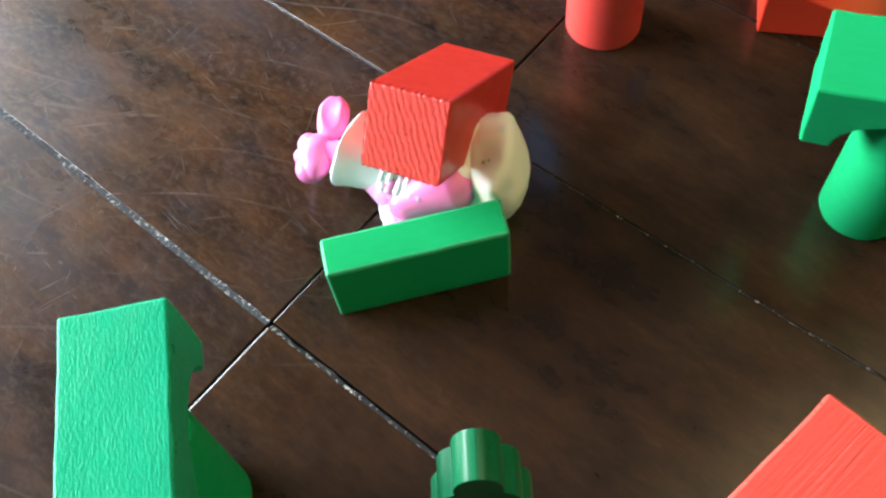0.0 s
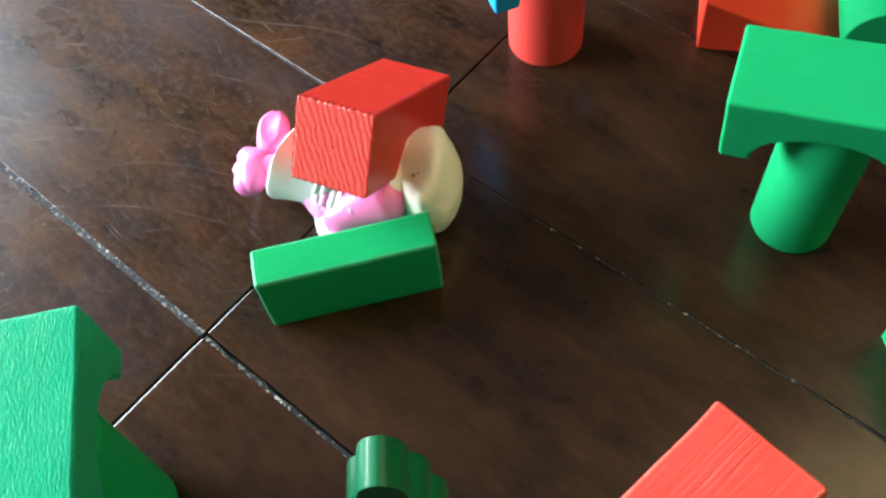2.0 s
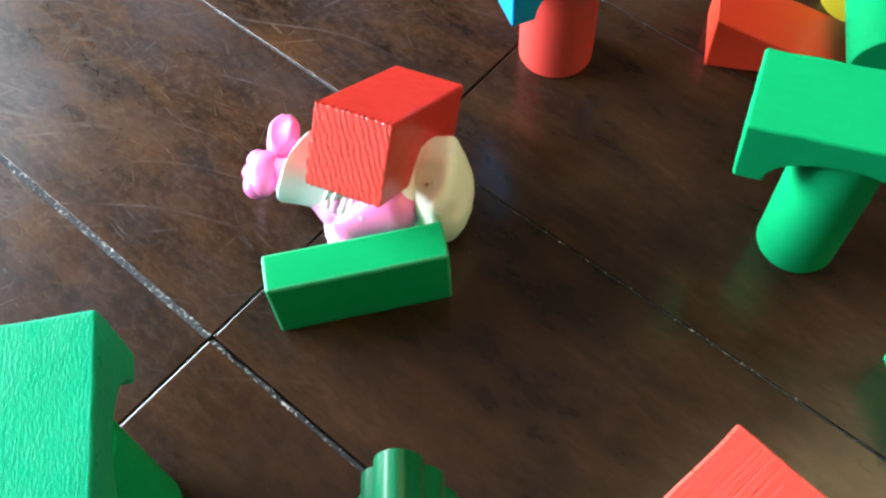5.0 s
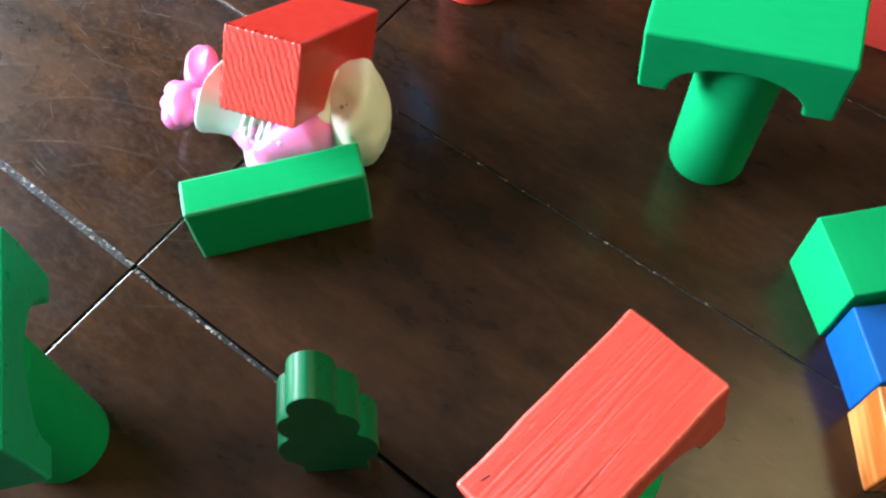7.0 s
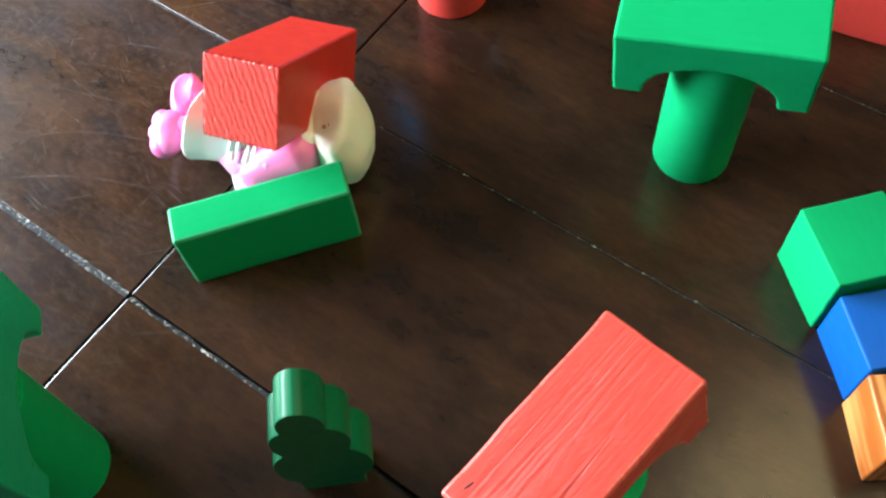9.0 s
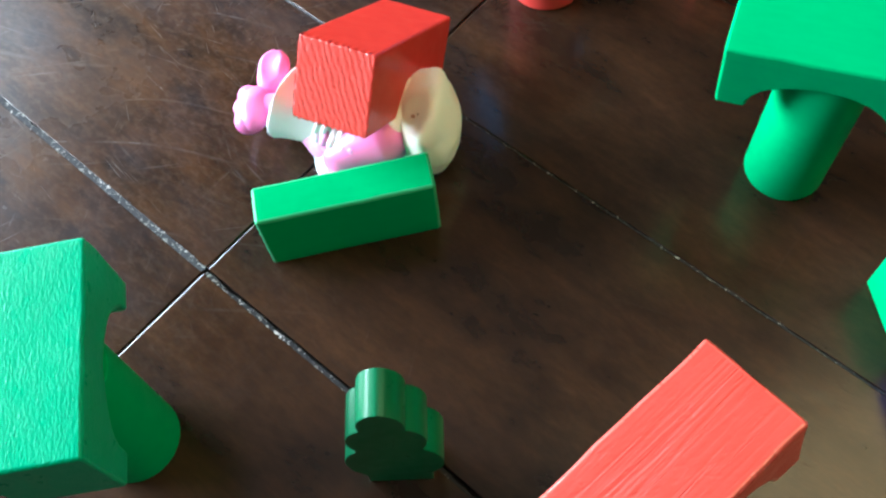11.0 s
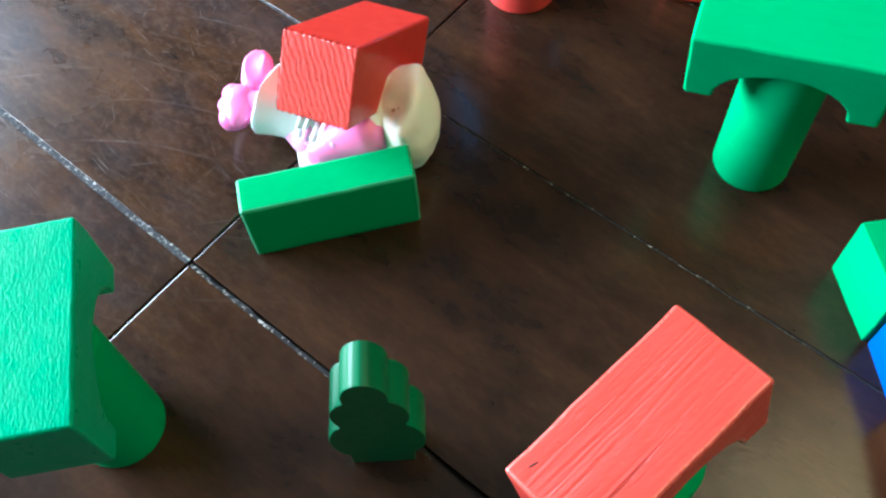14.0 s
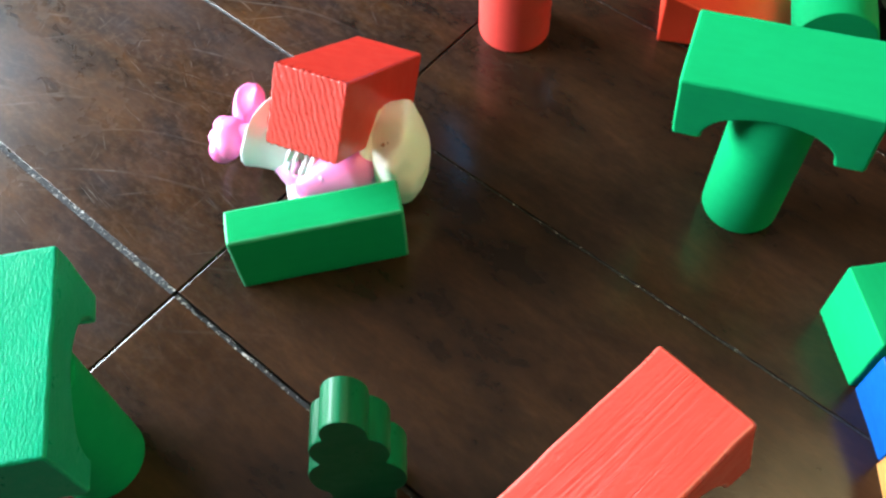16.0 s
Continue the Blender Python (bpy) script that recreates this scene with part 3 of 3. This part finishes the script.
def limb(bm, a, b, ra, rb, slot, n=28):
    """A swollen sleeve with round ends between two points."""
    a, b = Vector(a), Vector(b)
    along = b - a
    m = Matrix.Translation(a) @ along.to_track_quat("X", "Z").to_matrix().to_4x4()
    long_ = along.length
    profile = [(-ra * math.cos(q), max(ra * math.sin(q), 1e-5)) for q in (0.0, 0.25, 0.5, 0.8, 1.1, 1.4)]
    profile += [(long_ * k / 5, ra + (rb - ra) * k / 5) for k in range(6)]
    profile += [(long_ + rb * math.sin(q), max(rb * math.cos(q), 1e-5)) for q in (0.17, 0.47, 0.77, 1.07, 1.32, 1.57)]
    lathe(bm, m, profile, slot, n)


def toy_figure():
    """A small vinyl toy lying on its side under the bar block: petals, flared cuff, folded body and a broad flat lobe."""
    bm = bmesh.new()
    # two pink petals, the broad one fanned into three rounded tips with shallow creases between them
    palm, out, up = Vector((-0.0268, 0.0572, 0.0148)), Vector((-0.78, -0.62, 0.0)), Vector((-0.62, 0.78, 0.0))
    sphere(bm, palm, (0.0098, 0.0064, 0.0064), (0, 0, 128), 0, 40)
    for dx, dy, dz, r in ((-0.0056, 0.0024, -0.0004, 0.0048), (-0.0030, -0.0020, -0.0006, 0.0050), (0.0008, -0.0054, -0.0014, 0.0051)):
        limb(bm, palm, palm + Vector((dx, dy, dz)), 0.0056, r, 0)
    leaf = Vector((-0.0333, 0.0735, 0.0160))
    for v in sphere(bm, leaf, (0.0106, 0.0062, 0.0056), (0, 0, 124), 0, 48):
        d = v.co - leaf
        if d.z > 0:
            v.co.z -= 0.0022 * max(0.0, 1 - (d.dot(up) / 0.0078) ** 2 - (d.dot(out) / 0.0040) ** 2)
        v.co -= up * 0.0011 * math.exp(-((d.dot(out) + 0.0006) / 0.0012) ** 2) * max(0.0, d.dot(up) / 0.0100)
    limb(bm, (-0.0240, 0.0600, 0.0140), (-0.0140, 0.0665, 0.0150), 0.0058, 0.0066, 0)
    # white cuff with a thin straight lip towards the petals
    cuff = pose(-0.0005, 0.0692, 0.0160, 0, -10, 192) @ Matrix.Diagonal((1, 0.90, 1.04, 1))
    lathe(bm, cuff, ((-0.006, 0.0098), (0.000, 0.0106), (0.006, 0.0118), (0.0100, 0.0132), (0.0140, 0.0148), (0.0160, 0.0156), (0.0168, 0.0158), (0.0172, 0.0152), (0.0168, 0.0144), (0.0145, 0.0130), (0.011, 0.0110)), 1)
    for at in (-0.0035, -0.0005):
        lathe(bm, cuff, [(at + 0.0010 * math.cos(q), 0.0104 + 0.0009 * math.sin(q)) for q in (3.1, 2.4, 1.6, 0.8, 0.0)], 1)
    # neck, folded limbs with a deep pink fold between them, and the round trunk
    limb(bm, (-0.0020, 0.0670, 0.0120), (0.0050, 0.0640, 0.0130), 0.0086, 0.0076, 2)
    limb(bm, (0.0050, 0.0650, 0.0165), (0.0118, 0.0575, 0.0062), 0.0046, 0.0056, 1)
    limb(bm, (0.0090, 0.0655, 0.0150), (0.0150, 0.0600, 0.0090), 0.0050, 0.0060, 0)
    limb(bm, (0.0090, 0.0680, 0.0170), (0.0190, 0.0690, 0.0180), 0.0040, 0.0042, 5)
    limb(bm, (0.0135, 0.0635, 0.0130), (0.0235, 0.0750, 0.0190), 0.0080, 0.0100, 5)
    limb(bm, (0.0060, 0.0720, 0.0135), (0.0150, 0.0800, 0.0135), 0.0110, 0.0110, 5)
    limb(bm, (0.0095, 0.0655, 0.0195), (0.0165, 0.0675, 0.0200), 0.0024, 0.0024, 1)
    # pleats of the collar below the block
    limb(bm, (-0.0010, 0.0655, 0.0160), (0.0165, 0.0660, 0.0180), 0.0054, 0.0046, 1)
    for k in range(6):
        x = 0.0030 + 0.0030 * k
        limb(bm, (x - 0.0012, 0.0668 + 0.0004 * k, 0.0215), (x + 0.0010, 0.0606 + 0.0006 * k, 0.0186 + 0.0004 * k), 0.0017, 0.0020, (1, 2, 1, 1, 0, 2)[k])
    limb(bm, (0.0012, 0.0628, 0.0215), (0.0066, 0.0560, 0.0060), 0.0013, 0.0018, 1)
    limb(bm, (0.0060, 0.0605, 0.0160), (0.0118, 0.0610, 0.0165), 0.0024, 0.0030, 5)
    # one soft fold across the pink trunk
    limb(bm, (0.0135, 0.0590, 0.0150), (0.0215, 0.0650, 0.0180), 0.0024, 0.0032, 0)
    # broad pale lobe: a swollen ridge over the crown, a hollow beside it and a turned-up border
    big = sphere(bm, (0.0314, 0.0916, 0.0190), (0.0120, 0.0184, 0.0200), (0, 0, 42), 3, 80)
    crown = (Vector((0.0300, 0.0985, 0.0340)), Vector((0.0385, 0.0895, 0.0370)), Vector((0.0400, 0.0790, 0.0290)))
    hollow, inward = Vector((0.0322, 0.0830, 0.0350)), Vector((0.10, 0.30, -0.95)).normalized()
    middle = Vector((0.0322, 0.0922, 0.0150))
    for v in big:
        near = 1.0
        for p, q in zip(crown, crown[1:]):
            k = min(1.0, max(0.0, (v.co - p).dot(q - p) / (q - p).length_squared))
            near = min(near, (v.co - p - (q - p) * k).length)
        d = (v.co - hollow).length
        swell = 0.0042 * math.exp(-((near / 0.0040) ** 2))
        v.co += (v.co - middle).normalized() * swell
        v.co += inward * 0.0020 * math.exp(-((d / 0.0055) ** 2))
    limb(bm, (0.0236, 0.0915, 0.0330), (0.0268, 0.0790, 0.0260), 0.0034, 0.0030, 3)
    limb(bm, (0.0268, 0.0795, 0.0255), (0.0290, 0.0780, 0.0130), 0.0034, 0.0052, 3)
    limb(bm, (0.0300, 0.0790, 0.0120), (0.0380, 0.0850, 0.0090), 0.0062, 0.0066, 3)
    for at, big_ in (((0.0336, 0.0822, 0.0342), 0.0008), ((0.0352, 0.0834, 0.0352), 0.0005), ((0.0308, 0.0950, 0.0392), 0.0005)):
        sphere(bm, at, (big_, big_, 0.6 * big_), (0, 0, 0), 4, 10)
    for v in bm.verts:
        v.co += Vector(noise.noise_vector(v.co * 170)) * 0.0006
        v.co.z = max(v.co.z, 0.0002)
    ob = smooth(part("toy_figure", bm, (PINK, WHITE, PALE_PINK, CREAM, SPOT, ROSE)), 70)
    return tagged(ob, "pink and cream vinyl toy lying under a red block", "toy")


toy_figure()


# ---- planks of the table top ----
PLANK, GAP = 0.1110, 0.0024


def plank(xa, xb, ya, yb, west, east):
    """A board whose long edges are eased and whose ends are chamfered by west and east (run, drop)."""
    deep, ease = -0.0063, ((0.0002, 0.0002), (0.0003, 0.0002))
    rows_y = [(ya, deep), (ya, -ease[0][1]), (ya + ease[0][0], 0.0), (yb - ease[1][0], 0.0), (yb, -ease[1][1]), (yb, deep)]
    stops = [(xa, deep, True), (xa, -west[1], False), (xa + west[0], 0.0, False), (xb - east[0], 0.0, False), (xb, -east[1], False), (xb, deep, True)]
    bm = bmesh.new()
    grid = [[bm.verts.new((x, y, min(z, top))) for y, z in rows_y] for x, top, _ in stops]
    for a, b in zip(grid, grid[1:]):
        for k in range(len(rows_y) - 1):
            bm.faces.new([a[k], b[k], b[k + 1], a[k + 1]])
    bmesh.ops.remove_doubles(bm, verts=bm.verts[:], dist=1e-6)
    return bm


def gap(r):
    return GAP if r == 0 else 0.0010


for r in range(-4, 8):
    ya, yb = r * PLANK + gap(r) / 2, (r + 1) * PLANK - gap(r + 1) / 2
    part("plank", plank(-1.10, -0.0008, ya, yb, (0.001, 0.001), (0.0002, 0.0002)), TABLE_WOOD, table)
    part("plank", plank(0.0003, 1.00, ya, yb, (0.0005, 0.0002), (0.001, 0.001)), TABLE_WOOD, table)
    # dust caught on the near lip of each joint
    for xa, xb, wide, dust in ((-1.0, -0.001, 0.0046 if r == 0 else 0.0015, WORN_GRIME if r == 0 else GRIME), (0.001, 0.118, 0.0019 if r == 0 else 0.0011, SPARSE_GRIME if r == 0 else FAINT_GRIME), (0.118, 0.9, 0.0012, DARK_GRIME if r == 0 else FAINT_GRIME)):
        bm = bmesh.new()
        n = 260
        low = r * PLANK - gap(r) / 2
        pts = []
        for k in range(n + 1):
            x = xa + (xb - xa) * k / n
            w = wide * (0.75 + 0.6 * noise.noise(Vector((x * 120, r, 0))))
            h = -0.0002 + 0.0002 * noise.noise(Vector((x * 300, r, 5)))
            pts.append([bm.verts.new((x, low - 0.0002, h + 0.0002)), bm.verts.new((x, low + w * 0.85, h)), bm.verts.new((x, low + w, h - 0.0012))])
        for a, b in zip(pts, pts[1:]):
            bm.faces.new([a[0], b[0], b[1], a[1]])
            bm.faces.new([a[1], b[1], b[2], a[2]])
        part("joint_dust", bm, dust, table)
